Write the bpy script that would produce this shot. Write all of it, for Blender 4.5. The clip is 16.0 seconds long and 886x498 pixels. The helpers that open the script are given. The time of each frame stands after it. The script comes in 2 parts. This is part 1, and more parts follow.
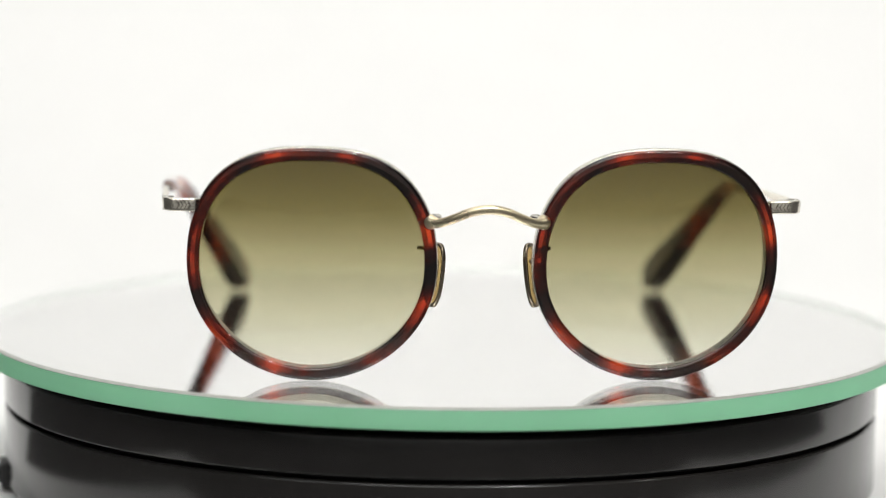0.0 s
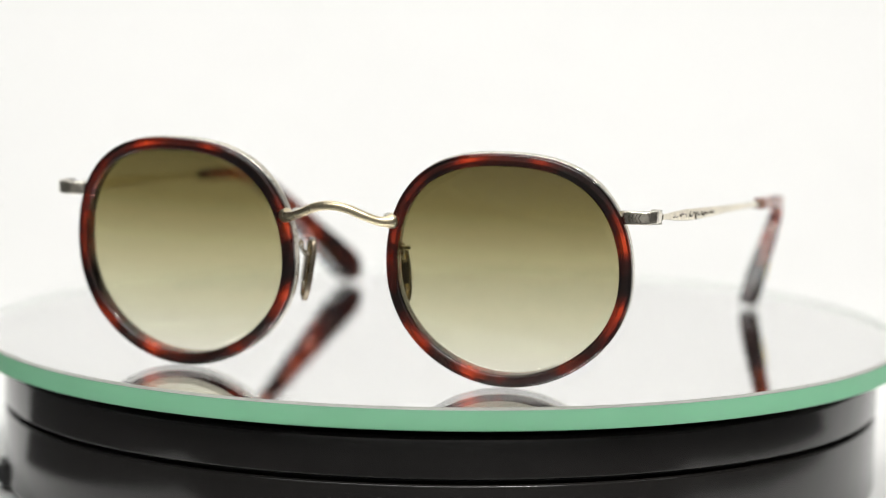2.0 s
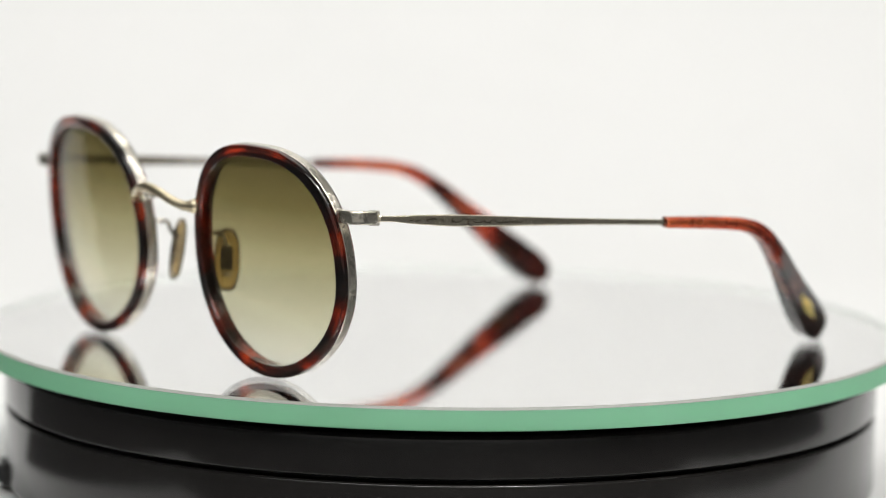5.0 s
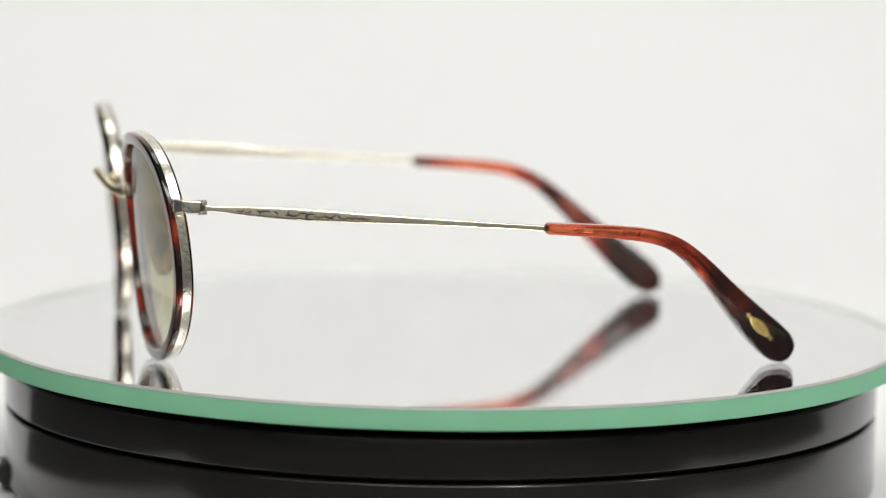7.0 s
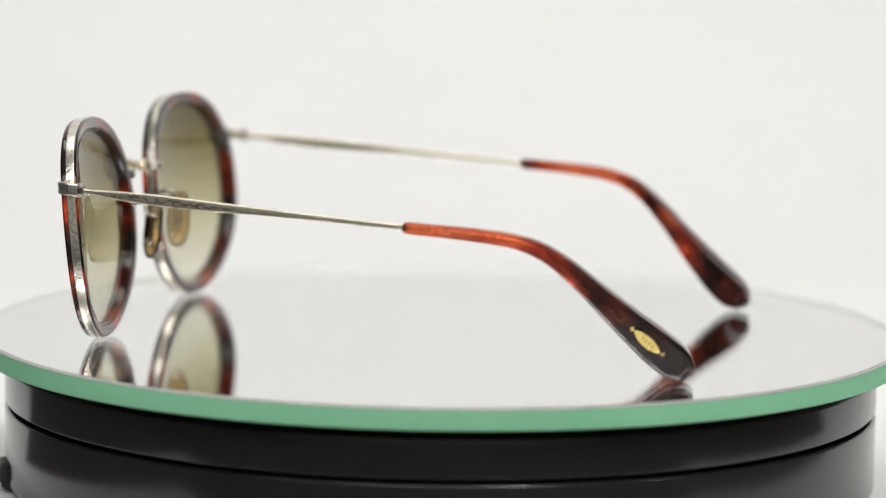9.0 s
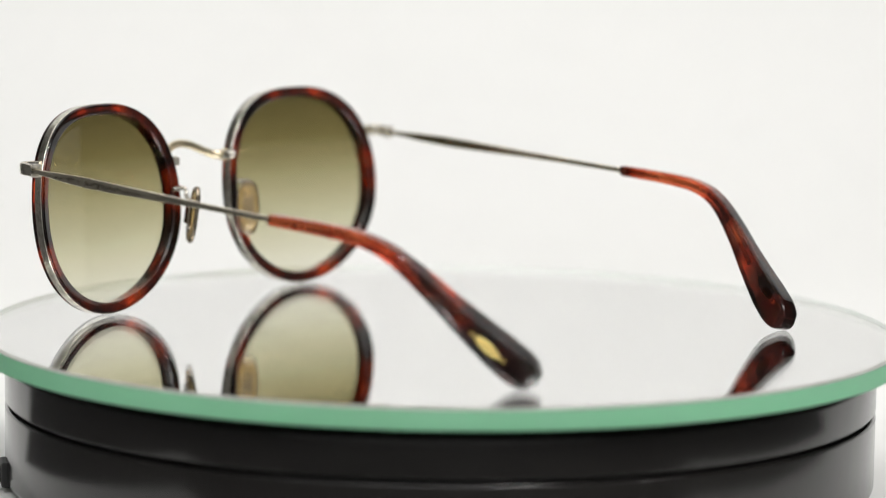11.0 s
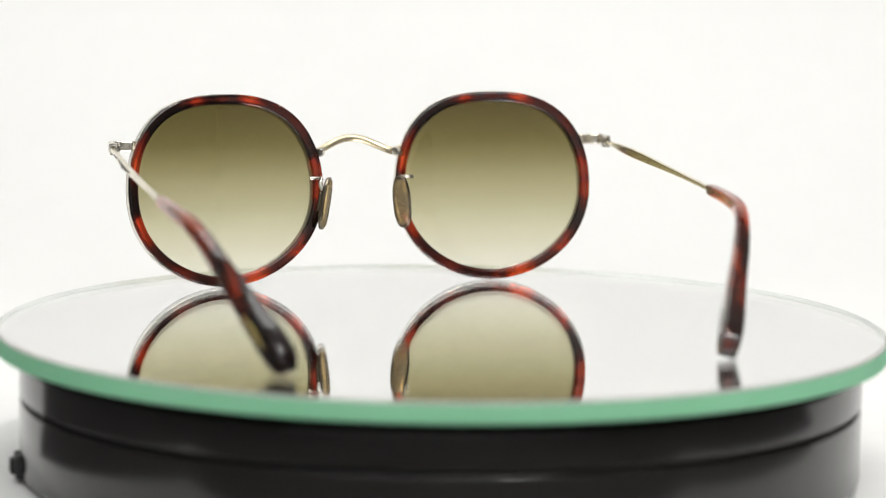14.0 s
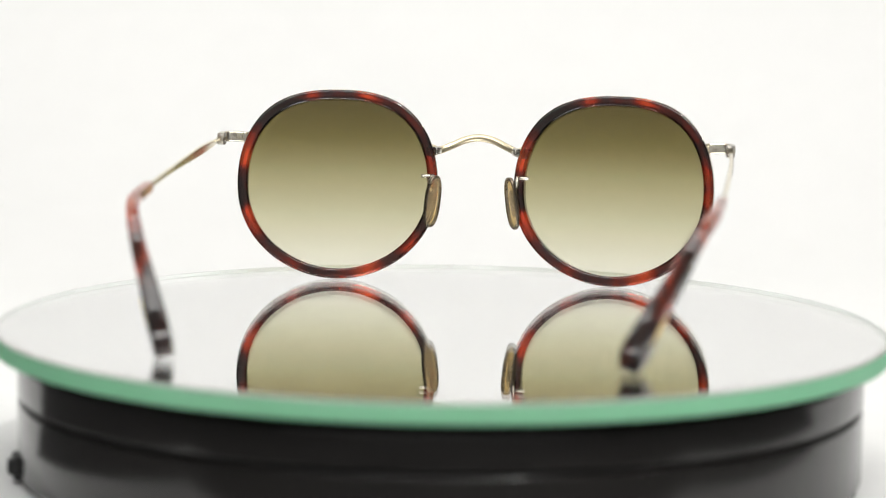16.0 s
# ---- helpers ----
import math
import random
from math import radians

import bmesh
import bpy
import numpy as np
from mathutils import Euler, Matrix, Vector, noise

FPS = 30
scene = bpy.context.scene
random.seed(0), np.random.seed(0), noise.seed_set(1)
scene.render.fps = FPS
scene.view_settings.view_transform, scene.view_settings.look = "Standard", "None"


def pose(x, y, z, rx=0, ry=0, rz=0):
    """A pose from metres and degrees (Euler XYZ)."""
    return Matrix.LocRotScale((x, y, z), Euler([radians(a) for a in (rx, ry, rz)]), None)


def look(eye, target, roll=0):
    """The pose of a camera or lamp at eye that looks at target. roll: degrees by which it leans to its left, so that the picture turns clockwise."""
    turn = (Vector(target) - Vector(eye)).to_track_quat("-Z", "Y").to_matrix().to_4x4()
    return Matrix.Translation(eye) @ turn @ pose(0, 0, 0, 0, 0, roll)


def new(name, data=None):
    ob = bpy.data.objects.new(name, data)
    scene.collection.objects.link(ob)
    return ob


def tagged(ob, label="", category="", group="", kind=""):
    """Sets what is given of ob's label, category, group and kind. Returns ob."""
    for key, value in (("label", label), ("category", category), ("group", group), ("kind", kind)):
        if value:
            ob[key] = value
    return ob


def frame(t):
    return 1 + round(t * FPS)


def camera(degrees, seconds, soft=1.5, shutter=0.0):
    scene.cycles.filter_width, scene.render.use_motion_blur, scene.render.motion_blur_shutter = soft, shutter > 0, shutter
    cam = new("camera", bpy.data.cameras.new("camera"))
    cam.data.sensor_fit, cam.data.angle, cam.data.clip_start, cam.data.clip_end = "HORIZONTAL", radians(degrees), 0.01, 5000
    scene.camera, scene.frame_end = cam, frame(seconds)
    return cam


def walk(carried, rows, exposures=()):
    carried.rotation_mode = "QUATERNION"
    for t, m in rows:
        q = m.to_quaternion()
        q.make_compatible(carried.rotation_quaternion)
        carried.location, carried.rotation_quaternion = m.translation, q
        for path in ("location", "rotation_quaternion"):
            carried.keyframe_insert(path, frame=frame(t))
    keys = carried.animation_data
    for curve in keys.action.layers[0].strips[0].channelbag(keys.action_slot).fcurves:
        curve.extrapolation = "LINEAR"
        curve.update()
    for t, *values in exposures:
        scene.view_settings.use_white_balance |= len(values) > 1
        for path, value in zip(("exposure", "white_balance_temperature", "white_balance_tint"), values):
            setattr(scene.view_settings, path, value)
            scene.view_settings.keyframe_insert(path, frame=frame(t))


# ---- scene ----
cam = camera(15.58, 16.0, soft=1.0)
cam.data.dof.use_dof = True
cam.data.dof.aperture_fstop = 9.5

# The camera stands on a support; late in the clip its picture draws back by a finger's width.
EYE = Vector((0.0, -0.7339, 0.1141))
PITCH, YAW, ROLL = -7.46, 0.11, -0.85
CAM_TURN = pose(0, 0, 0, 90 + PITCH, 0, YAW) @ pose(0, 0, 0, 0, 0, -ROLL)
AXIS = CAM_TURN.to_3x3() @ Vector((0, 0, -1))


def eye_back(d):
    return Matrix.Translation(EYE - AXIS * d) @ CAM_TURN


walk(cam, [(0.0, eye_back(0)), (12.25, eye_back(0)), (12.4, eye_back(0.0212)), (13.0, eye_back(0.0212)),
           (13.5, eye_back(0.0235)), (14.0, eye_back(0.0246)), (15.5, eye_back(0.0246)), (15.7, eye_back(0.0214)), (16.0, eye_back(0.0212))],
     exposures=[(0.0, -0.05), (2.0, -0.06), (4.5, -0.15), (7.5, -0.26), (9.2, -0.27), (11.5, -0.15), (13.0, -0.10), (14.5, -0.06), (16.0, -0.06)])

# ---- light ----
world = bpy.data.worlds.new("world")
scene.world = world
world.use_nodes = True
world.node_tree.nodes["Background"].inputs["Color"].default_value = (0.9, 0.95, 1.0, 1)
world.node_tree.nodes["Background"].inputs["Strength"].default_value = 0.3


def area_lamp(name, eye, target, w, h, power, colour=(1, 1, 1)):
    data = bpy.data.lights.new(name, "AREA")
    data.shape, data.size, data.size_y, data.energy, data.color = "RECTANGLE", w, h, power, colour
    ob = new(name, data)
    ob.matrix_world = look(eye, target)
    return ob


area_lamp("soft_light", (-0.16, -0.70, 0.76), (-0.12, 0.70, 0.58), 1.3, 0.35, 5.0, (0.988, 0.995, 0.992))
area_lamp("overhead_light", (-0.14, 0.26, 1.1), (-0.14, 0.26, 0.0), 0.7, 0.45, 3.3, (1.0, 0.99, 0.965))
# added fill behind the camera: brightens the walls that the metal reflects
area_lamp("front_fill", (0.1, -1.25, 1.66), (0.1, -1.2, 0.0), 1.6, 0.5, 18.5, (1.0, 0.985, 0.965))
area_lamp("spot_light", (0.28, -0.52, 1.05), (0, 0, 0), 0.09, 0.09, 5.8, (1.0, 0.98, 0.95))
area_lamp("spot_light", (0.95, -0.42, 1.0), (0, 0, 0), 0.09, 0.09, 2.2, (1.0, 0.98, 0.95))

# ---- materials ----


def shader(name):
    m = bpy.data.materials.new(name)
    m.use_nodes = True
    nt = m.node_tree
    nt.nodes.clear()
    out = nt.nodes.new("ShaderNodeOutputMaterial")
    return m, nt, out


def node(nt, kind, **inputs):
    n = nt.nodes.new("ShaderNode" + kind)
    for k, v in inputs.items():
        n.inputs[k.replace("_", " ")].default_value = v
    return n


def ramp(nt, stops, fac):
    r = nt.nodes.new("ShaderNodeValToRGB")
    e = r.color_ramp.elements
    while len(e) < len(stops):
        e.new(0.5)
    for el, (at, col) in zip(e, stops):
        el.position, el.color = at, (*col, 1)
    nt.links.new(fac, r.inputs["Fac"])
    return r


def bump(nt, height, strength, distance, bsdf):
    b = node(nt, "Bump", Strength=strength, Distance=distance)
    nt.links.new(height, b.inputs["Height"])
    nt.links.new(b.outputs["Normal"], bsdf.inputs["Normal"])
    return b


def coords(nt, scale=(1, 1, 1)):
    tc = nt.nodes.new("ShaderNodeTexCoord")
    mp = node(nt, "Mapping", Scale=scale)
    nt.links.new(tc.outputs["Object"], mp.inputs["Vector"])
    return mp.outputs["Vector"]


def plain(name, colour, rough, metal=0.0, grain=300.0, vary=0.08, relief=0.0, scale=(1, 1, 1), coat=0.0, spec=0.5):
    """A surface with two scales of variation in colour and roughness and a fine relief."""
    m, nt, out = shader(name)
    b = node(nt, "BsdfPrincipled", Metallic=metal, Coat_Weight=coat, Coat_Roughness=0.05)
    b.inputs["Specular IOR Level"].default_value = spec
    v = coords(nt, scale)
    n1, n2 = node(nt, "TexNoise", Scale=grain, Detail=4.0), node(nt, "TexNoise", Scale=grain / 9, Detail=3.0)
    for n in (n1, n2):
        nt.links.new(v, n.inputs["Vector"])
    mix = node(nt, "Math")
    mix.operation = "ADD"
    nt.links.new(n1.outputs["Fac"], mix.inputs[0])
    nt.links.new(n2.outputs["Fac"], mix.inputs[1])
    half = node(nt, "Math")
    half.operation = "MULTIPLY"
    half.inputs[1].default_value = 0.5
    nt.links.new(mix.outputs[0], half.inputs[0])
    lo, hi = [max(0.0, c * (1 - 2 * vary)) for c in colour], [min(1.0, c * (1 + 2 * vary)) for c in colour]
    r = ramp(nt, [(0.3, lo), (0.7, hi)], half.outputs[0])
    nt.links.new(r.outputs["Color"], b.inputs["Base Color"])
    rr = ramp(nt, [(0.3, (max(0.02, rough * 0.8),) * 3), (0.7, (min(1, rough * 1.2),) * 3)], n2.outputs["Fac"])
    nt.links.new(rr.outputs["Color"], b.inputs["Roughness"])
    if relief:
        bump(nt, n1.outputs["Fac"], 0.5, relief, b)
    nt.links.new(b.outputs["BSDF"], out.inputs["Surface"])
    return m


def tortoise(name, scale, thresh=0.5, gloss=0.07, dark_end=False, light=((0.45, 0.035, 0.014), (0.85, 0.12, 0.03))):
    """Polished acetate: blackish brown with clouded red-orange windows that pass light."""
    m, nt, out = shader(name)
    b = node(nt, "BsdfPrincipled", Roughness=gloss, IOR=1.49, Transmission_Weight=0.9, Coat_Weight=0.4, Coat_Roughness=0.02)
    v = coords(nt, scale)
    n1, n2 = node(nt, "TexNoise", Scale=1.0, Detail=2.5, Roughness=0.45), node(nt, "TexNoise", Scale=4.5, Detail=3.0)
    for n in (n1, n2):
        nt.links.new(v, n.inputs["Vector"])
    k = node(nt, "Math")
    k.operation = "MULTIPLY_ADD"
    k.inputs[1].default_value = 0.18
    nt.links.new(n2.outputs["Fac"], k.inputs[0])
    nt.links.new(n1.outputs["Fac"], k.inputs[2])
    if dark_end:
        tc = nt.nodes.new("ShaderNodeTexCoord")
        sp = nt.nodes.new("ShaderNodeSeparateXYZ")
        nt.links.new(tc.outputs["Object"], sp.inputs[0])
        rg = node(nt, "MapRange")
        for key, val in (("From Min", 0.107), ("From Max", 0.120), ("To Min", 0.0), ("To Max", -0.17)):
            rg.inputs[key].default_value = val
        nt.links.new(sp.outputs["Y"], rg.inputs["Value"])
        ad = node(nt, "Math")
        nt.links.new(k.outputs[0], ad.inputs[0])
        nt.links.new(rg.outputs[0], ad.inputs[1])
        k = ad
    t = thresh + 0.09
    r = ramp(nt, [(t - 0.10, (0.016, 0.007, 0.006)), (t, (0.14, 0.016, 0.009)), (t + 0.06, light[0]), (t + 0.16, light[1])], k.outputs[0])
    nt.links.new(r.outputs["Color"], b.inputs["Base Color"])
    nt.links.new(b.outputs["BSDF"], out.inputs["Surface"])
    return m


def engraved(name, colour, rough):
    """Antique metal with chased scrollwork and dark patina in the cuts."""
    m, nt, out = shader(name)
    b = node(nt, "BsdfPrincipled", Metallic=1.0)
    v = coords(nt, (1, 1, 1))
    vo = node(nt, "TexNoise", Scale=650.0, Detail=2.0, Distortion=1.5)
    n2 = node(nt, "TexNoise", Scale=180.0, Detail=3.0)
    nt.links.new(v, vo.inputs["Vector"])
    nt.links.new(v, n2.inputs["Vector"])
    cut = ramp(nt, [(0.36, (0, 0, 0)), (0.50, (1, 1, 1))], vo.outputs["Fac"])
    col = ramp(nt, [(0.0, [c * 0.72 for c in colour]), (0.6, colour), (1.0, [min(1, c * 1.15) for c in colour])], cut.outputs["Color"])
    nt.links.new(col.outputs["Color"], b.inputs["Base Color"])
    rr = ramp(nt, [(0.3, (rough * 0.8,) * 3), (0.7, (rough * 1.3,) * 3)], n2.outputs["Fac"])
    nt.links.new(rr.outputs["Color"], b.inputs["Roughness"])
    bump(nt, cut.outputs["Color"], 0.25, 0.00010, b)
    nt.links.new(b.outputs["BSDF"], out.inputs["Surface"])
    return m


def lens_tint(name):
    """Gradient-tinted sun lens: olive brown above, nearly clear below, with a polished face."""
    m, nt, out = shader(name)
    tc = nt.nodes.new("ShaderNodeTexCoord")
    sep = nt.nodes.new("ShaderNodeSeparateXYZ")
    nt.links.new(tc.outputs["Generated"], sep.inputs[0])
    r = ramp(nt, [(0.0, (0.935, 0.925, 0.86)), (0.1, (0.91, 0.898, 0.81)), (0.27, (0.825, 0.808, 0.68)), (0.55, (0.63, 0.60, 0.442)), (0.765, (0.425, 0.387, 0.237)), (1.0, (0.31, 0.275, 0.165))], sep.outputs["Z"])
    tr = node(nt, "BsdfTransparent")
    nt.links.new(r.outputs["Color"], tr.inputs["Color"])
    gl = node(nt, "BsdfGlossy", Roughness=0.02)
    lw = node(nt, "LayerWeight", Blend=0.5)
    pw = node(nt, "Math")
    pw.operation, pw.inputs[1].default_value = "POWER", 5.0
    nt.links.new(lw.outputs["Facing"], pw.inputs[0])
    fr = node(nt, "Math")
    fr.operation, fr.inputs[1].default_value, fr.inputs[2].default_value = "MULTIPLY_ADD", 0.95, 0.035
    nt.links.new(pw.outputs[0], fr.inputs[0])
    mx = node(nt, "MixShader")
    nt.links.new(fr.outputs[0], mx.inputs[0])
    nt.links.new(tr.outputs[0], mx.inputs[1])
    nt.links.new(gl.outputs[0], mx.inputs[2])
    nt.links.new(mx.outputs[0], out.inputs["Surface"])
    return m


def clear_plastic(name, tint):
    """Soft clear plastic: tinted, slightly clouded, with a polished face."""
    m, nt, out = shader(name)
    tr, df, gl = node(nt, "BsdfTransparent", Color=(*tint, 1)), node(nt, "BsdfDiffuse"), node(nt, "BsdfGlossy", Roughness=0.08)
    n = node(nt, "TexNoise", Scale=700.0, Detail=3.0)
    nt.links.new(coords(nt), n.inputs["Vector"])
    r = ramp(nt, [(0.3, [c * 0.75 for c in tint]), (0.7, tint)], n.outputs["Fac"])
    nt.links.new(r.outputs["Color"], df.inputs["Color"])
    m1, m2 = node(nt, "MixShader", Fac=0.22), node(nt, "MixShader", Fac=0.06)
    nt.links.new(tr.outputs[0], m1.inputs[1])
    nt.links.new(df.outputs[0], m1.inputs[2])
    nt.links.new(m1.outputs[0], m2.inputs[1])
    nt.links.new(gl.outputs[0], m2.inputs[2])
    nt.links.new(m2.outputs[0], out.inputs["Surface"])
    return m


def clear_glass(name, tint):
    m, nt, out = shader(name)
    g = node(nt, "BsdfGlass", Color=(*tint, 1), Roughness=0.0, IOR=1.5)
    nt.links.new(g.outputs[0], out.inputs["Surface"])
    return m


def silvering(name):
    m, nt, out = shader(name)
    gl = node(nt, "BsdfGlossy", Color=(0.995, 0.998, 0.992, 1), Roughness=0.0)
    nt.links.new(gl.outputs[0], out.inputs["Surface"])
    return m


def glass_edge(name, lo, hi, passing=0.65):
    """A glass edge layer that passes light: green outside, a whitish added liner inside."""
    m, nt, out = shader(name)
    v = coords(nt, (1, 1, 1))
    n = node(nt, "TexNoise", Scale=60.0, Detail=5.0)
    nt.links.new(v, n.inputs["Vector"])
    r = ramp(nt, [(0.3, lo), (0.7, hi)], n.outputs["Fac"])
    df, tl, gl = node(nt, "BsdfDiffuse"), node(nt, "BsdfTranslucent"), node(nt, "BsdfGlossy", Roughness=0.25)
    for s in (df, tl):
        nt.links.new(r.outputs["Color"], s.inputs["Color"])
    m1, m2 = node(nt, "MixShader", Fac=passing), node(nt, "MixShader", Fac=0.04)
    nt.links.new(df.outputs[0], m1.inputs[1])
    nt.links.new(tl.outputs[0], m1.inputs[2])
    nt.links.new(m1.outputs[0], m2.inputs[1])
    nt.links.new(gl.outputs[0], m2.inputs[2])
    nt.links.new(m2.outputs[0], out.inputs["Surface"])
    return m


WHITE_PAPER = plain("white_paper", (0.84, 0.84, 0.83), 0.8, grain=90, vary=0.01, relief=0.0001)
WALL_PAINT = plain("wall_paint", (0.72, 0.72, 0.71), 0.8, grain=40, vary=0.03, relief=0.0005)
# dark tone for unseen side walls, there to darken reflections
DARK_SURROUND = plain("dark_surround", (0.16, 0.16, 0.155), 0.8, grain=40, vary=0.05, relief=0.0005)
TABLE_GREY = plain("table_grey", (0.06, 0.06, 0.06), 0.5, grain=200, vary=0.1, relief=0.0001)
BLACK_PLASTIC = plain("black_plastic", (0.0115, 0.0105, 0.0098), 0.15, grain=60, vary=0.1)
BLACK_RUBBER = plain("black_rubber", (0.012, 0.012, 0.012), 0.6, grain=700, vary=0.15, relief=0.00005)
ACETATE = tortoise("tortoise_acetate", (88, 88, 88), 0.54, 0.05, False, ((0.50, 0.038, 0.012), (0.82, 0.115, 0.027)))
ACETATE_TIP = tortoise("tortoise_acetate_tip", (150, 40, 70), 0.47, 0.03, True, ((0.50, 0.055, 0.022), (0.88, 0.22, 0.10)))
SILVER = plain("antique_silver", (0.60, 0.57, 0.51), 0.24, 1.0, grain=900, vary=0.10, relief=0.00001)
GOLD = plain("antique_gold", (0.68, 0.59, 0.41), 0.28, 1.0, grain=900, vary=0.10, relief=0.00001)
TEMPLE_METAL = plain("pale_antique_gold", (0.84, 0.77, 0.62), 0.18, 1.0, grain=900, vary=0.10, relief=0.00001)
CHASED = engraved("chased_silver", (0.72, 0.68, 0.59), 0.2)
PATINA = plain("dark_patina", (0.11, 0.095, 0.075), 0.4, 1.0, grain=900, vary=0.2)
EMBLEM_GOLD = plain("emblem_gold", (0.80, 0.62, 0.22), 0.28, 1.0, grain=1500, vary=0.12, relief=0.00003)
DARK_GOLD = plain("dark_gold", (0.46, 0.34, 0.12), 0.35, 1.0, grain=1500, vary=0.12)
PAD_AMBER = clear_plastic("clear_amber", (0.80, 0.66, 0.40))
PAD_METAL = plain("pad_metal", (0.24, 0.20, 0.15), 0.25, 1.0, grain=800, vary=0.12, relief=0.00002)
LENS = lens_tint("gradient_lens")
GLASS = clear_glass("clear_glass", (1.0, 1.0, 1.0))
MIRROR = silvering("mirror_silvering")
EDGE = glass_edge("green_glass_edge", (0.53, 0.90, 0.68), (0.57, 0.93, 0.72), 0.6)
CHAMFER = plain("ground_chamfer", (0.33, 0.34, 0.31), 0.35, grain=500, vary=0.1)
# whitish colour standing in for backdrop light passing through the far edge
PALE_LINER = glass_edge("pale_liner", (0.78, 0.81, 0.78), (0.82, 0.83, 0.82), 0.45)

# ---- mesh helpers ----


def part(name, bm, material, parent=None, label="", smooth=True):
    me = bpy.data.meshes.new(name)
    bmesh.ops.recalc_face_normals(bm, faces=bm.faces)
    for f in bm.faces:
        f.smooth = smooth
    bm.to_mesh(me)
    bm.free()
    me.materials.append(material)
    ob = new(name, me)
    if parent:
        ob.parent = parent
    if label:
        ob["label"] = label
    if smooth:
        md = ob.modifiers.new("weighted", "WEIGHTED_NORMAL")
        md.keep_sharp = True
    return ob


def mark_sharp(bm, angle=40):
    for e in bm.edges:
        if len(e.link_faces) == 2 and e.calc_face_angle(0) > radians(angle):
            e.smooth = False


def loft(bm, rings, closed=False, caps=True):
    vs = [[bm.verts.new(p) for p in r] for r in rings]
    n = len(vs[0])
    for i in range(len(vs) if closed else len(vs) - 1):
        a, b = vs[i], vs[(i + 1) % len(vs)]
        for j in range(n):
            bm.faces.new((a[j], a[(j + 1) % n], b[(j + 1) % n], b[j]))
    if caps and not closed:
        bm.faces.new(vs[0][::-1])
        bm.faces.new(vs[-1])
    return vs


def smooth_path(pts, n):
    """n points, evenly by parameter, on a Catmull-Rom curve through rows of numbers."""
    P = np.array(pts, float)
    P = np.vstack([2 * P[0] - P[1], P, 2 * P[-1] - P[-2]])
    out = []
    for u in np.linspace(0, len(pts) - 1 - 1e-9, n):
        i, f = int(u), u - int(u)
        a, b, c, d = P[i:i + 4]
        out.append(0.5 * (2 * b + (c - a) * f + (2 * a - 5 * b + 4 * c - d) * f * f + (3 * b - a - 3 * c + d) * f ** 3))
    return np.array(out)


def tube(bm, path, widths, heights, side=(1, 0, 0), sides=14, power=2.0):
    """A rod along a path: widths along `side`, heights across it; power above 2 squares the section."""
    path = [Vector(p) for p in path]
    rings = []
    for i, p in enumerate(path):
        t = (path[min(i + 1, len(path) - 1)] - path[max(i - 1, 0)]).normalized()
        s = Vector(side)
        s = (s - t * s.dot(t)).normalized()
        u = t.cross(s)
        ring = []
        for k in range(sides):
            a = 2 * math.pi * (k + 0.5) / sides
            c, d = math.cos(a), math.sin(a)
            c, d = math.copysign(abs(c) ** (2 / power), c), math.copysign(abs(d) ** (2 / power), d)
            ring.append(p + s * c * widths[i] / 2 + u * d * heights[i] / 2)
        rings.append(ring)
    loft(bm, rings)


def box(bm, lo, hi, bevel=0.0, m=None):
    made = bmesh.ops.create_cube(bm, size=1.0)["verts"]
    c, d = (Vector(lo) + Vector(hi)) / 2, Vector(hi) - Vector(lo)
    for v in made:
        v.co = Vector((v.co.x * d.x, v.co.y * d.y, v.co.z * d.z)) + c
    if bevel:
        es = list({e for v in made for e in v.link_edges})
        r = bmesh.ops.bevel(bm, geom=es, offset=bevel, segments=2, profile=0.5, affect="EDGES")
        made = list({v for f in r["faces"] for v in f.verts} | {v for v in made if v.is_valid})
    if m is not None:
        for v in made:
            v.co = m @ v.co
    return made


def lathe(bm, profile, steps, closed=True):
    """Turns (radius, height) rows round z."""
    rings = []
    for i in range(steps):
        a = 2 * math.pi * i / steps
        rings.append([(r * math.cos(a), r * math.sin(a), z) for r, z in profile])
    vs = [[bm.verts.new(p) for p in r] for r in rings]
    n = len(profile)
    for i in range(steps):
        a, b = vs[i], vs[(i + 1) % steps]
        for j in range(n if closed else n - 1):
            bm.faces.new((a[j], b[j], b[(j + 1) % n], a[(j + 1) % n]))


def disc(bm, r, z, steps):
    bm.faces.new([bm.verts.new((r * math.cos(2 * math.pi * i / steps), r * math.sin(2 * math.pi * i / steps), z)) for i in range(steps)])


# ---- the room ----
TABLE_Z = -0.0355


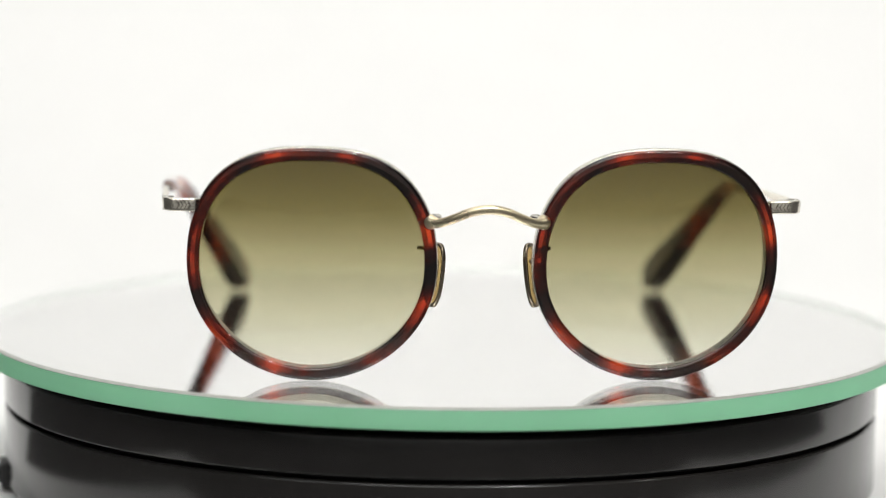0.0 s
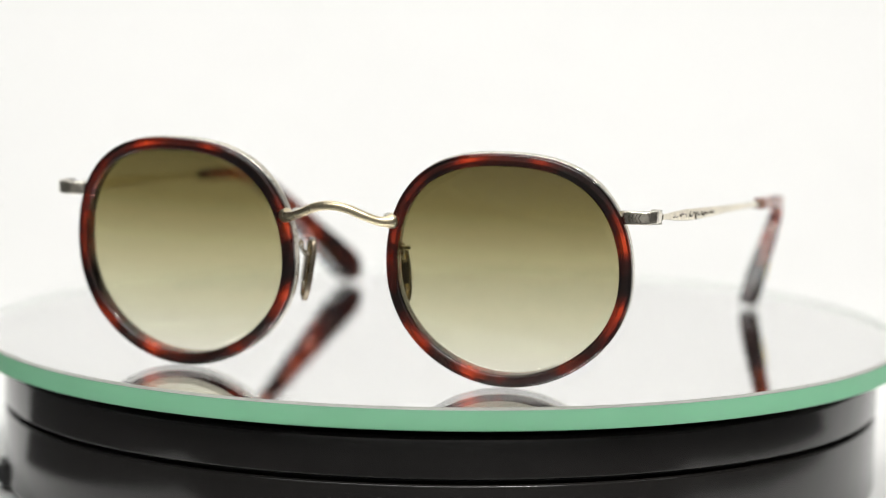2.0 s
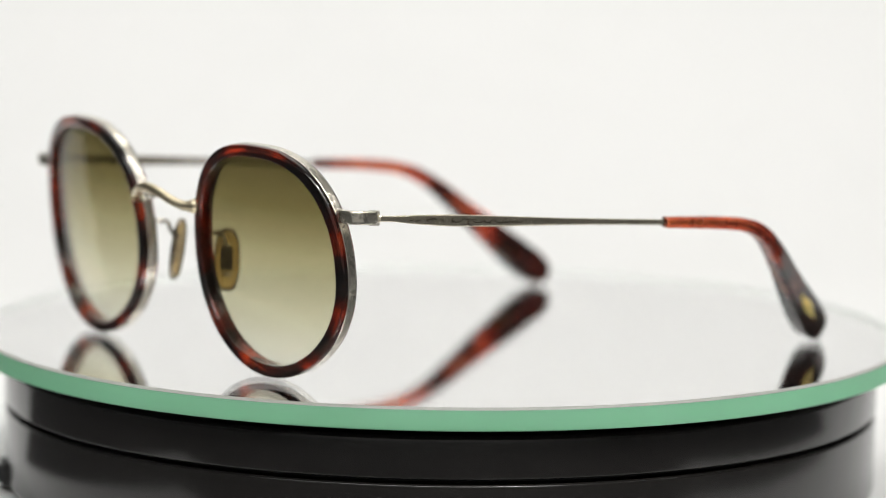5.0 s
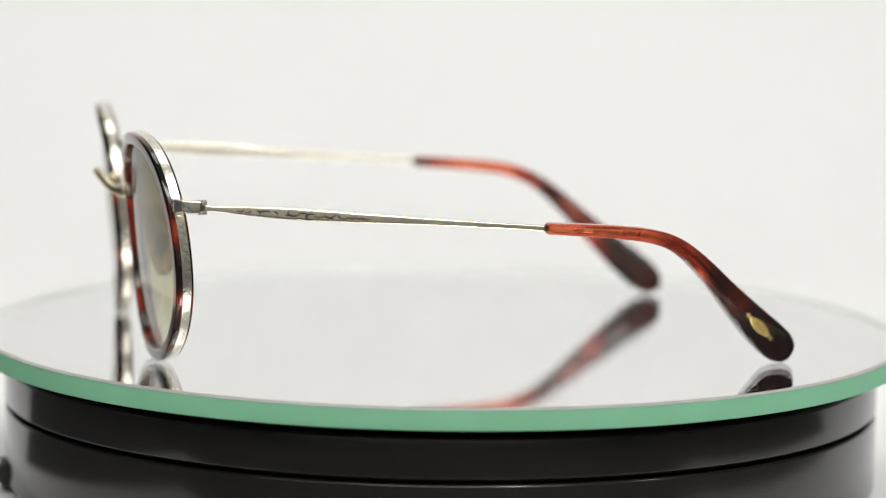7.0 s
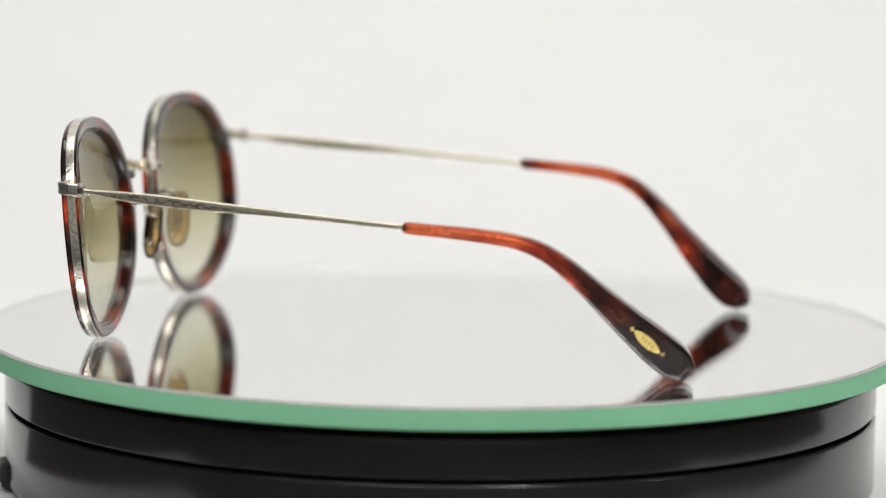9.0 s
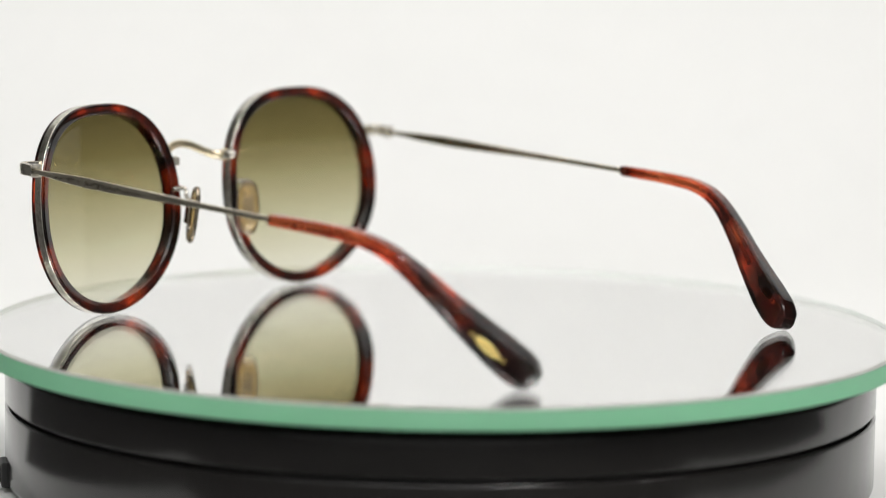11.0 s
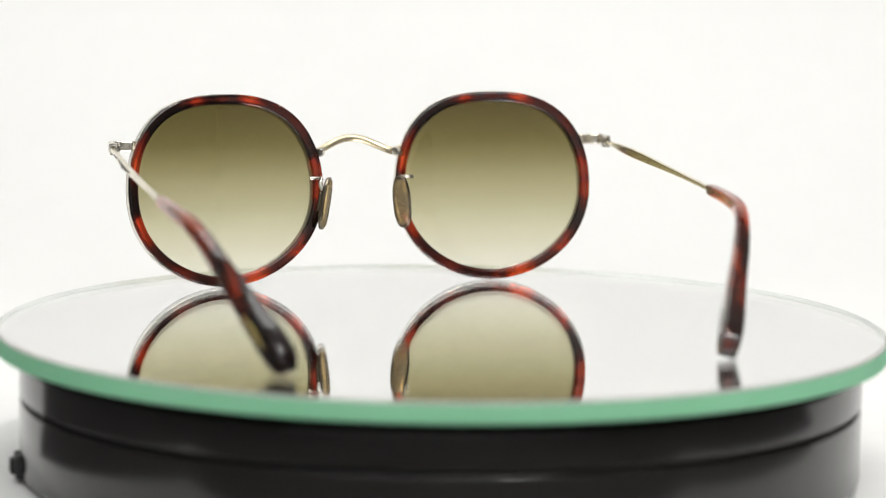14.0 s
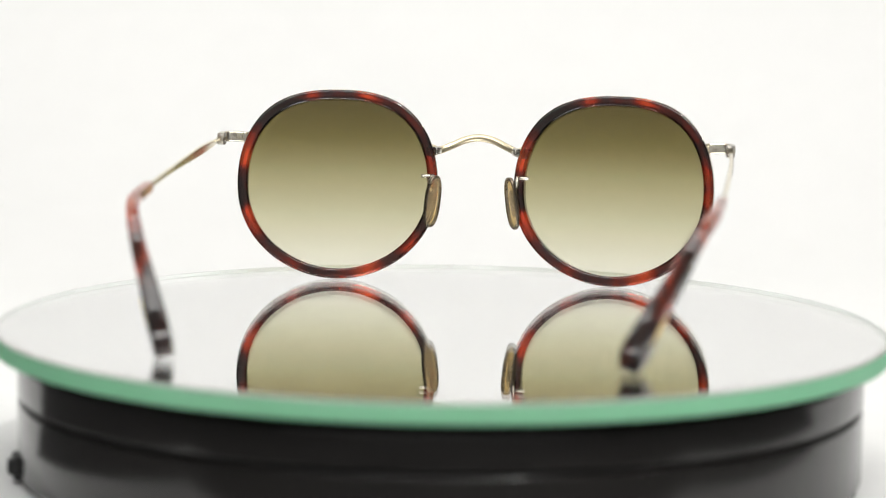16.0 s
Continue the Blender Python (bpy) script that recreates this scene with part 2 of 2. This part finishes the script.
# unseen room added round the set: pale and dark walls shape the reflections
def room():
    bm = bmesh.new()
    box(bm, (-1.6, -1.9, -0.79), (1.6, 1.3, -0.75 + TABLE_Z))
    tagged(part("floor", bm, WALL_PAINT, smooth=False), "grey painted studio floor under the table", "floor", kind="structure")
    for nm, lo, hi in (("wall_north", (-1.6, 1.3, -0.79), (1.6, 1.38, 1.7)), ("wall_south", (-1.6, -1.98, -0.79), (1.6, -1.9, 1.7)),
                       ("wall_east", (1.6, -1.9, -0.79), (1.68, 1.3, 1.7)), ("wall_west", (-1.68, -1.9, -0.79), (-1.6, 1.3, 1.7))):
        bm = bmesh.new()
        box(bm, lo, hi)
        tagged(part(nm, bm, DARK_SURROUND if nm in ("wall_west", "wall_east") else WALL_PAINT, smooth=False), "unseen dark grey wall added for dark side reflections" if nm in ("wall_west", "wall_east") else "unseen pale grey wall added for bright reflections", "wall", kind="structure")
    bm = bmesh.new()
    box(bm, (-1.6, -1.9, 1.7), (1.6, 1.3, 1.78))
    tagged(part("ceiling", bm, WALL_PAINT, smooth=False), "plain pale grey studio ceiling", "ceiling", kind="structure")


def table():
    top = bpy.data.objects.new("table", None)
    scene.collection.objects.link(top)
    top.location = (0, 0.25, -0.75 + TABLE_Z)
    bm = bmesh.new()
    box(bm, (-1.1, -0.6, 0.72), (1.1, 0.6, 0.746), 0.003)
    part("tabletop", bm, TABLE_GREY, top, smooth=False)
    for sx in (-1, 1):
        for sy in (-1, 1):
            bm = bmesh.new()
            box(bm, (sx * 1.04 - 0.025, sy * 0.54 - 0.025, 0), (sx * 1.04 + 0.025, sy * 0.54 + 0.025, 0.72), 0.003)
            part("leg", bm, TABLE_GREY, top, smooth=False)
    tagged(top, "grey table under the paper sweep", "table")


def backdrop():
    """A white paper sweep: flat on the table, rising in one curve behind it."""
    line = [(-0.115, 0), (0.0, 0), (0.25, 0)]
    for i in range(13):
        a = radians(90 * i / 12)
        line.append((0.38 + 0.35 * math.sin(a), 0.35 - 0.35 * math.cos(a)))
    line += [(0.73, 0.7), (0.73, 1.5)]
    bm = bmesh.new()
    rows = []
    # sides cut in beside the base, shaped to put dark reflections on its gloss
    for side in (-1, 1):
        edge = [(0.125 + 0.955 * min(max(y + 0.02, 0.0) / 0.34, 1.0) if side > 0 else -0.13 - 0.52 * min(max(y - 0.02, 0.0) / 0.4, 1.0), y, z) for y, z in line]
        rows.append([(x, y, TABLE_Z + z) for x, y, z in edge] + [(x, y + (0.003 if z > 0 else 0), TABLE_Z + z - 0.003) for x, y, z in reversed(edge)])
    loft(bm, rows)
    tagged(part("backdrop", bm, WHITE_PAPER), "seamless white paper backdrop curving up behind the turntable", "backdrop", kind="structure")


room()
table()
backdrop()

# ---- the turntable ----
DISC_R, DISC_T, MIRROR_Z = 0.1050, 0.0047, -0.0044
STEPS = 192


def turntable_base():
    base = new("turntable_base", None)
    base.location = (-0.0015, -0.0012, TABLE_Z)
    h = -DISC_T - 0.0016 - TABLE_Z
    R, g = 0.0991, 0.0196
    bm = bmesh.new()
    lathe(bm, [(0.02, 0.001), (R - 0.0018, 0.001), (R - 0.0006, 0.0016), (R, 0.003), (R, g - 0.0010), (R - 0.0005, g - 0.0005),
               (R - 0.0018, g - 0.0005), (R - 0.0018, g - 0.0011), (0.02, g - 0.0010)], STEPS)
    mark_sharp(bm)
    part("lower_housing", bm, BLACK_PLASTIC, base)
    bm = bmesh.new()
    lathe(bm, [(0.02, g + 0.0010), (R - 0.0018, g + 0.0010), (R - 0.0018, g + 0.0005), (R - 0.0005, g + 0.0005), (R, g + 0.0010), (R, h - 0.0014),
               (R - 0.0004, h - 0.0004), (R - 0.0014, h), (0.02, h)], STEPS)
    mark_sharp(bm)
    part("upper_housing", bm, BLACK_PLASTIC, base)
    bm = bmesh.new()
    lathe(bm, [(0.03, g - 0.0012), (R - 0.0022, g - 0.0012), (R - 0.0022, g + 0.0012), (0.03, g + 0.0012)], STEPS)
    part("seam", bm, BLACK_RUBBER, base)
    bm = bmesh.new()
    lathe(bm, [(0.01, h - 0.001), (0.045, h - 0.001), (0.045, h + 0.0016), (0.01, h + 0.0016)], 48)
    part("spindle_plate", bm, BLACK_PLASTIC, base)
    for i in range(3):
        a = radians(30 + 120 * i)
        bm = bmesh.new()
        box(bm, (0.08 * math.cos(a) - 0.006, 0.08 * math.sin(a) - 0.006, 0), (0.08 * math.cos(a) + 0.006, 0.08 * math.sin(a) + 0.006, 0.0014), 0.0004)
        part("rubber_foot", bm, BLACK_RUBBER, base)
    # the switch that stands out of the housing's side, with its plug and lead
    m = pose(0, 0, 0, 0, 0, 191)
    bm = bmesh.new()
    box(bm, (R - 0.004, -0.0040, 0.0012), (R + 0.0012, 0.0040, 0.0070), 0.0006, m)
    sw = part("switch", bm, BLACK_RUBBER, base, "small black rocker switch")
    bm = bmesh.new()
    box(bm, (R + 0.0006, -0.0022, 0.0022), (R + 0.0024, 0.0022, 0.0058), 0.0006, m)
    part("rocker", bm, BLACK_RUBBER, sw)
    tagged(base, "round glossy black plastic turntable base with a seam", "turntable")


def mirror_disc():
    d = new("mirror_disc", None)
    bm = bmesh.new()
    r, c = DISC_R, 0.0005
    lathe(bm, [(r - 0.0002, -c), (r, -c - 0.00002), (r, -DISC_T + c), (r - 0.0001, -DISC_T), (r - 0.0002, -DISC_T)], STEPS)
    mark_sharp(bm, 30)
    part("glass_edge", bm, EDGE, d, "ground pale green glass edge")
    # added inner ring: makes the far edge look lit through, not green
    bm = bmesh.new()
    lathe(bm, [(r - 0.0006, -c - 0.0001), (r - 0.0003, -c - 0.0001), (r - 0.0003, -DISC_T + 0.0001), (r - 0.0006, -DISC_T + 0.0001)], STEPS)
    part("edge_liner", bm, PALE_LINER, d, "pale inner layer standing in for light through the edge")
    bm = bmesh.new()
    lathe(bm, [(r - 0.0008, 0.00001), (r - 0.00003, -c + 0.00004), (r - 0.00005, -c - 0.00001), (r - 0.0008, -c - 0.00001)], STEPS)
    mark_sharp(bm, 20)
    part("chamfer", bm, CHAMFER, d, "thin grey ground chamfer along the top edge")
    bm = bmesh.new()
    disc(bm, r - 0.00078, 0.0, STEPS)
    pane = part("glass_pane", bm, GLASS, d, "clear polished glass", smooth=False)
    pane.visible_shadow = False
    bm = bmesh.new()
    disc(bm, r - 0.0006, MIRROR_Z, STEPS)
    part("mirror_layer", bm, MIRROR, d, "silvered mirror layer under the glass", smooth=False)
    bm = bmesh.new()
    lathe(bm, [(0.01, MIRROR_Z - 0.0004), (r - 0.0007, MIRROR_Z - 0.0004), (r - 0.0007, -DISC_T), (0.01, -DISC_T)], STEPS)
    part("backing", bm, BLACK_RUBBER, d, smooth=False)
    return tagged(d, "round mirrored glass plate with a pale green edge", "mirror plate")


turntable_base()
PLATE = mirror_disc()

# ---- the sunglasses ----
# Own space: x to the wearer's left, y backwards along the temples, z up from the plate.
MM = 0.001
LENS_X, LENS_Y, LENS_Z, LENS_A, LENS_B = 35.7, -5.35, 24.45, 25.69, 24.3
TILT, WRAP, FRONT_YAW = 5.6, 4.9, -0.9


def lens_pose(s):
    return pose(s * LENS_X * MM, LENS_Y * MM, LENS_Z * MM, 0, 0, s * WRAP + FRONT_YAW) @ pose(0, 0, 0, TILT)


def outline(phi, inset=0.0):
    """The eye shape: a slightly squared oval, widest a little above the middle (millimetres)."""
    a, b = LENS_A - inset, LENS_B - inset
    c, d = math.cos(phi), math.sin(phi)
    n = 2.16 + (0.29 if d > 0 else 0.16) * d
    return (math.copysign(abs(c) ** (2 / n), c) * a, math.copysign(abs(d) ** (2 / n), d) * b + 0.2 * c * c)


def bow(x):
    """How far the front bows back away from the lens's middle."""
    return 0.0032 * x * x - 0.55


def eye_ring(bm, section, n=120):
    """Sweeps a closed section of (inset, depth) rows round the eye shape."""
    rings = []
    for i in range(n):
        phi = 2 * math.pi * i / n
        ring = []
        for inset, dep in section:
            x, z = outline(phi, inset)
            ring.append((x * MM, (dep + bow(x)) * MM, z * MM))
        rings.append(ring)
    loft(bm, rings, closed=True)


def rounded(i0, i1, d0, d1, r, k=3):
    out = []
    for ci, cd, a0 in ((i1 - r, d1 - r, 0), (i0 + r, d1 - r, 90), (i0 + r, d0 + r, 180), (i1 - r, d0 + r, 270)):
        for j in range(k + 1):
            a = radians(a0 + 90 * j / k)
            out.append((ci + r * math.cos(a), cd + r * math.sin(a)))
    return out


def temple_centre(s, y):
    """Half spread, sideways drift and height of a temple along its length."""
    ys = [0.5, 12, 24, 36, 53, 72, 84, 91, 96, 102.1, 108.9, 115.7, 122.5, 128.5, 132.0, 138.0]
    ws = [65.4, 66.1, 66.7, 67.0, 67.3, 67.4, 67.1, 66.6, 65.9, 64.1, 61.2, 57.4, 54.0, 51.2, 49.8, 47.4]
    zs = [36.1, 35.2, 34.4, 33.7, 32.7, 31.5, 30.8, 30.2, 29.5, 27.2, 21.2, 14.3, 7.9, 2.7, 0.6, -3.0]
    k = np.linspace(-7.0, 7.0, 29)
    soft = 1 + np.cos(np.pi * k / 7.0)
    w, z = np.average(np.interp(y + k, ys, ws), weights=soft), np.average(np.interp(y + k, ys, zs), weights=soft)
    return Vector(((s * w + 0.2 + 0.027 * y) * MM, y * MM, z * MM))


def sunglasses():
    g = new("sunglasses", None)
    for s in (-1, 1):
        m = lens_pose(s)

        def eye(ob):
            ob.matrix_basis = m
            return ob

        bm = bmesh.new()
        eye_ring(bm, rounded(-0.08, 2.55, -1.9, 1.8, 0.65, 4))
        eye(part("eye_rim", bm, ACETATE, g, "polished red-brown tortoiseshell acetate rim"))
        bm = bmesh.new()
        eye_ring(bm, rounded(-0.16, 0.75, -0.75, 1.25, 0.2, 2))
        eye(part("metal_rim", bm, CHASED, g, "chased antique silver eyewire"))
        bm = bmesh.new()
        rings = []
        N, K = 96, 9
        for dep in (-0.6, 0.5):
            for j in (range(1, K + 1) if dep < 0 else range(K, 0, -1)):
                f = j / K
                rings.append([Vector((outline(2 * math.pi * i / N, 1.6)[0] * f * MM, (dep + bow(outline(2 * math.pi * i / N, 1.6)[0] * f) - 0.6 * (1 - f * f)) * MM,
                                      outline(2 * math.pi * i / N, 1.6)[1] * f * MM)) for i in range(N)])
        loft(bm, rings)
        mark_sharp(bm)
        eye(part("lens", bm, LENS, g, "olive-brown gradient tinted lens, paler towards the bottom"))

        # end piece: a chased plate that turns back to the hinge
        bm = bmesh.new()
        path = smooth_path([(s * 59.0, -3.6, 36.2), (s * 62.0, -4.1, 36.3), (s * 64.2, -3.8, 36.3), (s * 65.4, -2.4, 36.3), (s * 65.6, -0.6, 36.2), (s * 65.6, 0.8, 36.1)], 16) * MM
        tube(bm, path, [1.4 * MM] * 16, [2.75 * MM] * 16, side=(s * 0.7, -0.7, 0), sides=12, power=5)
        end = part("end_piece", bm, CHASED, g, "chased silver end piece")
        for k in range(4):
            for e in (-1, 1):
                bm = bmesh.new()
                x0 = s * (60.6 + 0.75 * k)
                tube(bm, [(x0 * MM, -4.78 * MM, 36.3 * MM), ((x0 + s * 0.6) * MM, -4.78 * MM, (36.3 + e * 0.95) * MM)], [0.14 * MM] * 2, [0.16 * MM] * 2, side=(0, 1, 0), sides=6)
                part("chevron", bm, PATINA, end)
        for dz in (-1.0, 1.0):
            bm = bmesh.new()
            path = [(s * 65.1 * MM, 0.9 * MM, (36.1 + dz - 0.45) * MM), (s * 65.1 * MM, 0.9 * MM, (36.1 + dz + 0.45) * MM)]
            tube(bm, path, [2.3 * MM] * 2, [2.3 * MM] * 2, sides=16)
            part("hinge_knuckle", bm, SILVER, end)
        bm = bmesh.new()
        tube(bm, [(s * 65.1 * MM, 0.9 * MM, 34.7 * MM), (s * 65.1 * MM, 0.9 * MM, 37.5 * MM)], [1.2 * MM] * 2, [1.2 * MM] * 2, sides=12)
        part("hinge_screw", bm, SILVER, end)
        seat = Vector((s * 56.0 * MM, -4.5 * MM, 36.2 * MM))
        end.data.transform(Matrix.Translation(-seat))
        end.location = seat
        for child in end.children:
            child.location = child.location - seat

        # temple: a wire flattened into a chased blade behind the hinge
        ys = np.linspace(0.8, 72.7, 60)
        hs = np.interp(ys, [0, 2.5, 5, 10, 18, 26, 36, 46, 60, 73], [1.7, 1.1, 1.2, 1.9, 2.45, 2.3, 1.9, 1.5, 1.25, 1.2]) * MM
        ws = np.interp(ys, [0, 5, 20, 40, 73], [1.2, 1.0, 0.95, 1.05, 1.15]) * MM
        bm = bmesh.new()
        tube(bm, [temple_centre(s, y) for y in ys], list(ws), list(hs), sides=16, power=4.0)
        tm = part("temple", bm, TEMPLE_METAL, g, "slim antique gold metal temple with chased scrollwork")
        # chased scrolls along the blade's outer face
        rnd = random.Random(7 + s)
        y0 = 8.5
        while y0 < 36.0:
            bm = bmesh.new()
            pts = []
            flip, size = rnd.choice((-1, 1)), 0.62 * float(np.interp(y0, [8, 18, 36], [0.6, 1.15, 0.6])) * rnd.uniform(0.8, 1.15)
            sweep, lean, long = rnd.uniform(110, 250), rnd.uniform(-50, 40), rnd.uniform(0.8, 1.5)
            c = temple_centre(s, y0)
            for j in range(9):
                a = radians(lean + sweep * j / 8)
                pts.append(c + Vector((s * 0.50 * MM, math.cos(a) * long * MM, flip * (math.sin(a) - 0.45) * size * MM)))
            fat = [(0.12 + 0.24 * math.sin(math.pi * j / 8)) * MM for j in range(9)]
            tube(bm, pts, [0.16 * MM] * 9, fat, sides=6)
            part("scroll", bm, PATINA, tm)
            y0 += rnd.uniform(1.3, 2.4)

        # acetate tip over the temple's end
        ys = np.concatenate([[72.0, 72.1, 72.3, 72.8], np.linspace(74, 100, 20), np.linspace(101, 126, 26), [127.2, 128.5, 129.5, 130.2, 130.5]])
        hs = np.interp(ys, [72.0, 72.3, 72.8, 85, 96, 104, 112, 118, 123, 126, 127.2, 128.5, 129.5, 130.2, 130.5], [1.5, 2.1, 2.45, 2.7, 3.0, 3.55, 4.75, 6.3, 7.5, 7.7, 7.4, 6.5, 5.0, 2.9, 0.9]) * MM
        ws = np.interp(ys, [72.0, 72.3, 72.8, 85, 100, 115, 123, 127.2, 129.5, 130.5], [1.4, 2.0, 2.3, 2.5, 2.9, 4.1, 4.9, 4.85, 4.4, 3.0]) * MM
        bm = bmesh.new()
        tube(bm, [temple_centre(s, y) for y in ys], list(ws), list(hs), sides=28, power=7.0)
        tip = part("temple_tip", bm, ACETATE_TIP, g, "polished tortoiseshell acetate temple tip, drop shaped")
        bm = bmesh.new()
        cy = np.linspace(72.4, 116.5, 42)
        tube(bm, [temple_centre(s, y) for y in cy], [1.10 * MM] * 42, [1.16 * MM] * 42, sides=10)
        part("core_wire", bm, GOLD, tip, "metal core wire seen through the acetate")
        # gold oval let into the outer face, with a small cross at either end
        a, b = temple_centre(s, 118.0), temple_centre(s, 125.0)
        along = (b - a).normalized()
        mid = (a + b) / 2
        out = Vector((s, 0, 0))
        out = (out - along * out.dot(along)).normalized()
        up = along.cross(out)
        bm = bmesh.new()
        rings = []
        for lift, shrink in ((1.9, 1.0), (2.47, 1.0), (2.55, 0.86)):
            rings.append([mid + out * lift * MM + along * math.cos(2 * math.pi * i / 32) * 3.7 * shrink * MM + up * math.sin(2 * math.pi * i / 32) * (0.55 + 0.65 * abs(math.sin(2 * math.pi * i / 32))) * shrink * MM for i in range(32)])
        loft(bm, rings)
        mark_sharp(bm)
        part("emblem", bm, EMBLEM_GOLD, tip, "gold oval plaque")
        for k in (-1.3, -0.4, 0.5, 1.4):
            bm = bmesh.new()
            c = mid + along * k * MM + out * 2.55 * MM
            tube(bm, [c - up * 0.42 * MM, c + up * 0.42 * MM], [0.10 * MM] * 2, [0.32 * MM] * 2, side=tuple(out), sides=6)
            part("engraved_bar", bm, DARK_GOLD, tip)
        for e in (-1, 1):
            bm = bmesh.new()
            c = mid + along * e * 4.35 * MM + out * 2.37 * MM
            for d in (along, up):
                tube(bm, [c - d * 0.55 * MM, c + d * 0.55 * MM], [0.34 * MM] * 2, [0.34 * MM] * 2, side=tuple(out), sides=6)
            part("emblem_cross", bm, EMBLEM_GOLD, tip)

        # nose pad: a clear amber oval in a fine bronze edge, with a metal box on its lens side and a bent wire arm
        pm = pose((s * 10.2 + 0.3) * MM, 0.4 * MM, 21.3 * MM, 0, 0, s * -34) @ pose(0, 0, 0, 0, s * -8, 0)

        def oval(dx, k, n=36):
            ring = []
            for i in range(n):
                c, d = math.cos(2 * math.pi * i / n), math.sin(2 * math.pi * i / n)
                ring.append(pm @ Vector((s * dx * MM, math.copysign(abs(c) ** 0.7, c) * 2.75 * k * MM, math.copysign(abs(d) ** 0.85, d) * 6.8 * k * MM)))
            return ring

        bm = bmesh.new()
        loft(bm, [list(r) for r in zip(oval(-0.40, 0.88), oval(-0.55, 0.94), oval(-0.3, 1.0), oval(0.3, 1.0), oval(0.55, 0.94), oval(0.40, 0.88))], closed=True)
        pad = part("nose_pad", bm, PAD_METAL, g, "clear amber nose pad in a bronze edge")
        bm = bmesh.new()
        loft(bm, [oval(-0.62, 0.5), oval(-0.42, 0.89), oval(0.42, 0.89), oval(0.62, 0.5)])
        part("pad_insert", bm, PAD_AMBER, pad, "clear amber plastic insert")
        bm = bmesh.new()
        box(bm, (-0.2 * MM, -1.35 * MM, -2.6 * MM), (0.9 * MM, 1.35 * MM, 2.4 * MM), 0.35 * MM, pm @ pose(s * 0.95 * MM, 0, 0.3 * MM))
        mount = part("pad_mount", bm, PAD_METAL, pad, "dark metal box behind the pad")
        for dz, w in ((-3.1, 0.9), (2.9, 1.0)):
            bm = bmesh.new()
            a, b = pm @ Vector((s * 0.7 * MM, -w * MM, dz * MM)), pm @ Vector((s * 0.7 * MM, w * MM, dz * MM))
            tube(bm, [a, b], [1.0 * MM] * 2, [1.1 * MM] * 2, side=(0, 0, 1), sides=10)
            part("pad_claw", bm, SILVER, mount)
        bm = bmesh.new()
        top = pm @ Vector((s * 1.3 * MM, -0.4 * MM, 3.0 * MM)) / MM
        wire = smooth_path([(s * 12.2, -4.6, 27.2), (s * 11.3, -3.2, 27.6), (s * 11.0, -1.6, 27.3), (top.x + s * 0.5, top.y - 0.6, top.z + 1.5), tuple(top)], 18) * MM
        tube(bm, wire, [0.95 * MM] * 18, [0.95 * MM] * 18, sides=8)
        part("pad_arm", bm, SILVER, pad, "bent silver wire arm")
        bm = bmesh.new()
        tube(bm, [(s * 10.6 * MM, -3.2 * MM, 27.4 * MM), (s * 13.8 * MM, -2.8 * MM, 27.4 * MM)], [1.0 * MM] * 2, [1.0 * MM] * 2, side=(0, 1, 0), sides=10)
        part("rim_screw", bm, SILVER, pad)

    # bridge: a saddle wire that swells where it clasps the rims
    bm = bmesh.new()
    half = [(12.0, -7.9, 33.5), (11.0, -9.3, 33.4), (9.4, -10.5, 33.6), (6.9, -11.8, 34.6), (3.6, -12.8, 36.0), (0.0, -13.2, 36.6)]
    path = smooth_path(half + [(-x, y, z) for x, y, z in half[-2::-1]], 45) * MM
    u = np.abs(np.linspace(-1, 1, 45))
    th = np.interp(u, [0, 0.55, 0.75, 0.88, 0.95, 1.0], [1.95, 1.85, 2.2, 3.05, 3.2, 2.6]) * MM
    tube(bm, path, list(th), list(th), side=(0, 1, 0.2), sides=16, power=2.2)
    br = part("bridge", bm, GOLD, g, "arched antique gold bridge")
    for s in (-1, 1):
        bm = bmesh.new()
        path = smooth_path([(s * 11.4, -8.4, 33.5), (s * 10.1, -7.0, 33.7), (s * 9.9, -5.6, 33.8), (s * 10.8, -4.6, 33.7)], 12) * MM
        tube(bm, path, [2.0 * MM] * 12, [1.6 * MM] * 12, side=(0, 0, 1), sides=12, power=3)
        part("bridge_clasp", bm, SILVER, br)
    cam.data.dof.focus_object = end  # the lens is focused where the end piece meets the rim
    return tagged(g, "round sunglasses, red-brown tortoiseshell rims, gradient olive lenses, metal temples", "sunglasses")


GLASSES = sunglasses()


# ---- what moves: the plate turns and carries the sunglasses ----
def motions():
    turn = [(0.0, 0.0), (0.5, -5.72), (1.0, -11.58), (1.5, -17.55), (2.0, -23.4), (2.5, -29.35), (3.0, -35.4), (3.5, -41.4), (4.0, -47.33), (4.5, -53.25),
            (5.5, -64.95), (6.3, -74.3), (7.0, -82.5), (7.5, -88.5), (8.0, -94.47), (8.5, -100.48), (9.0, -106.5), (9.8, -116.25), (10.7, -127.25), (11.5, -137.05),
            (12.0, -143.0), (12.5, -149.1), (13.0, -155.15), (13.5, -161.15), (14.0, -167.05), (14.5, -173.0), (15.0, -179.0), (15.5, -185.05), (16.0, -191.1)]
    seat = pose(SEAT_X, SEAT_Y, 0.00008, 0, 0, SEAT_TURN)
    walk(PLATE, [(t, pose(PLATE_X, PLATE_Y, 0, 0, 0, a)) for t, a in turn])
    walk(GLASSES, [(t, pose(0, 0, 0, 0, 0, a) @ seat) for t, a in turn])


PLATE_X, PLATE_Y = -0.0014, 0.0008
SEAT_X, SEAT_Y, SEAT_TURN = 0.00694, -0.06690, 4.9
motions()
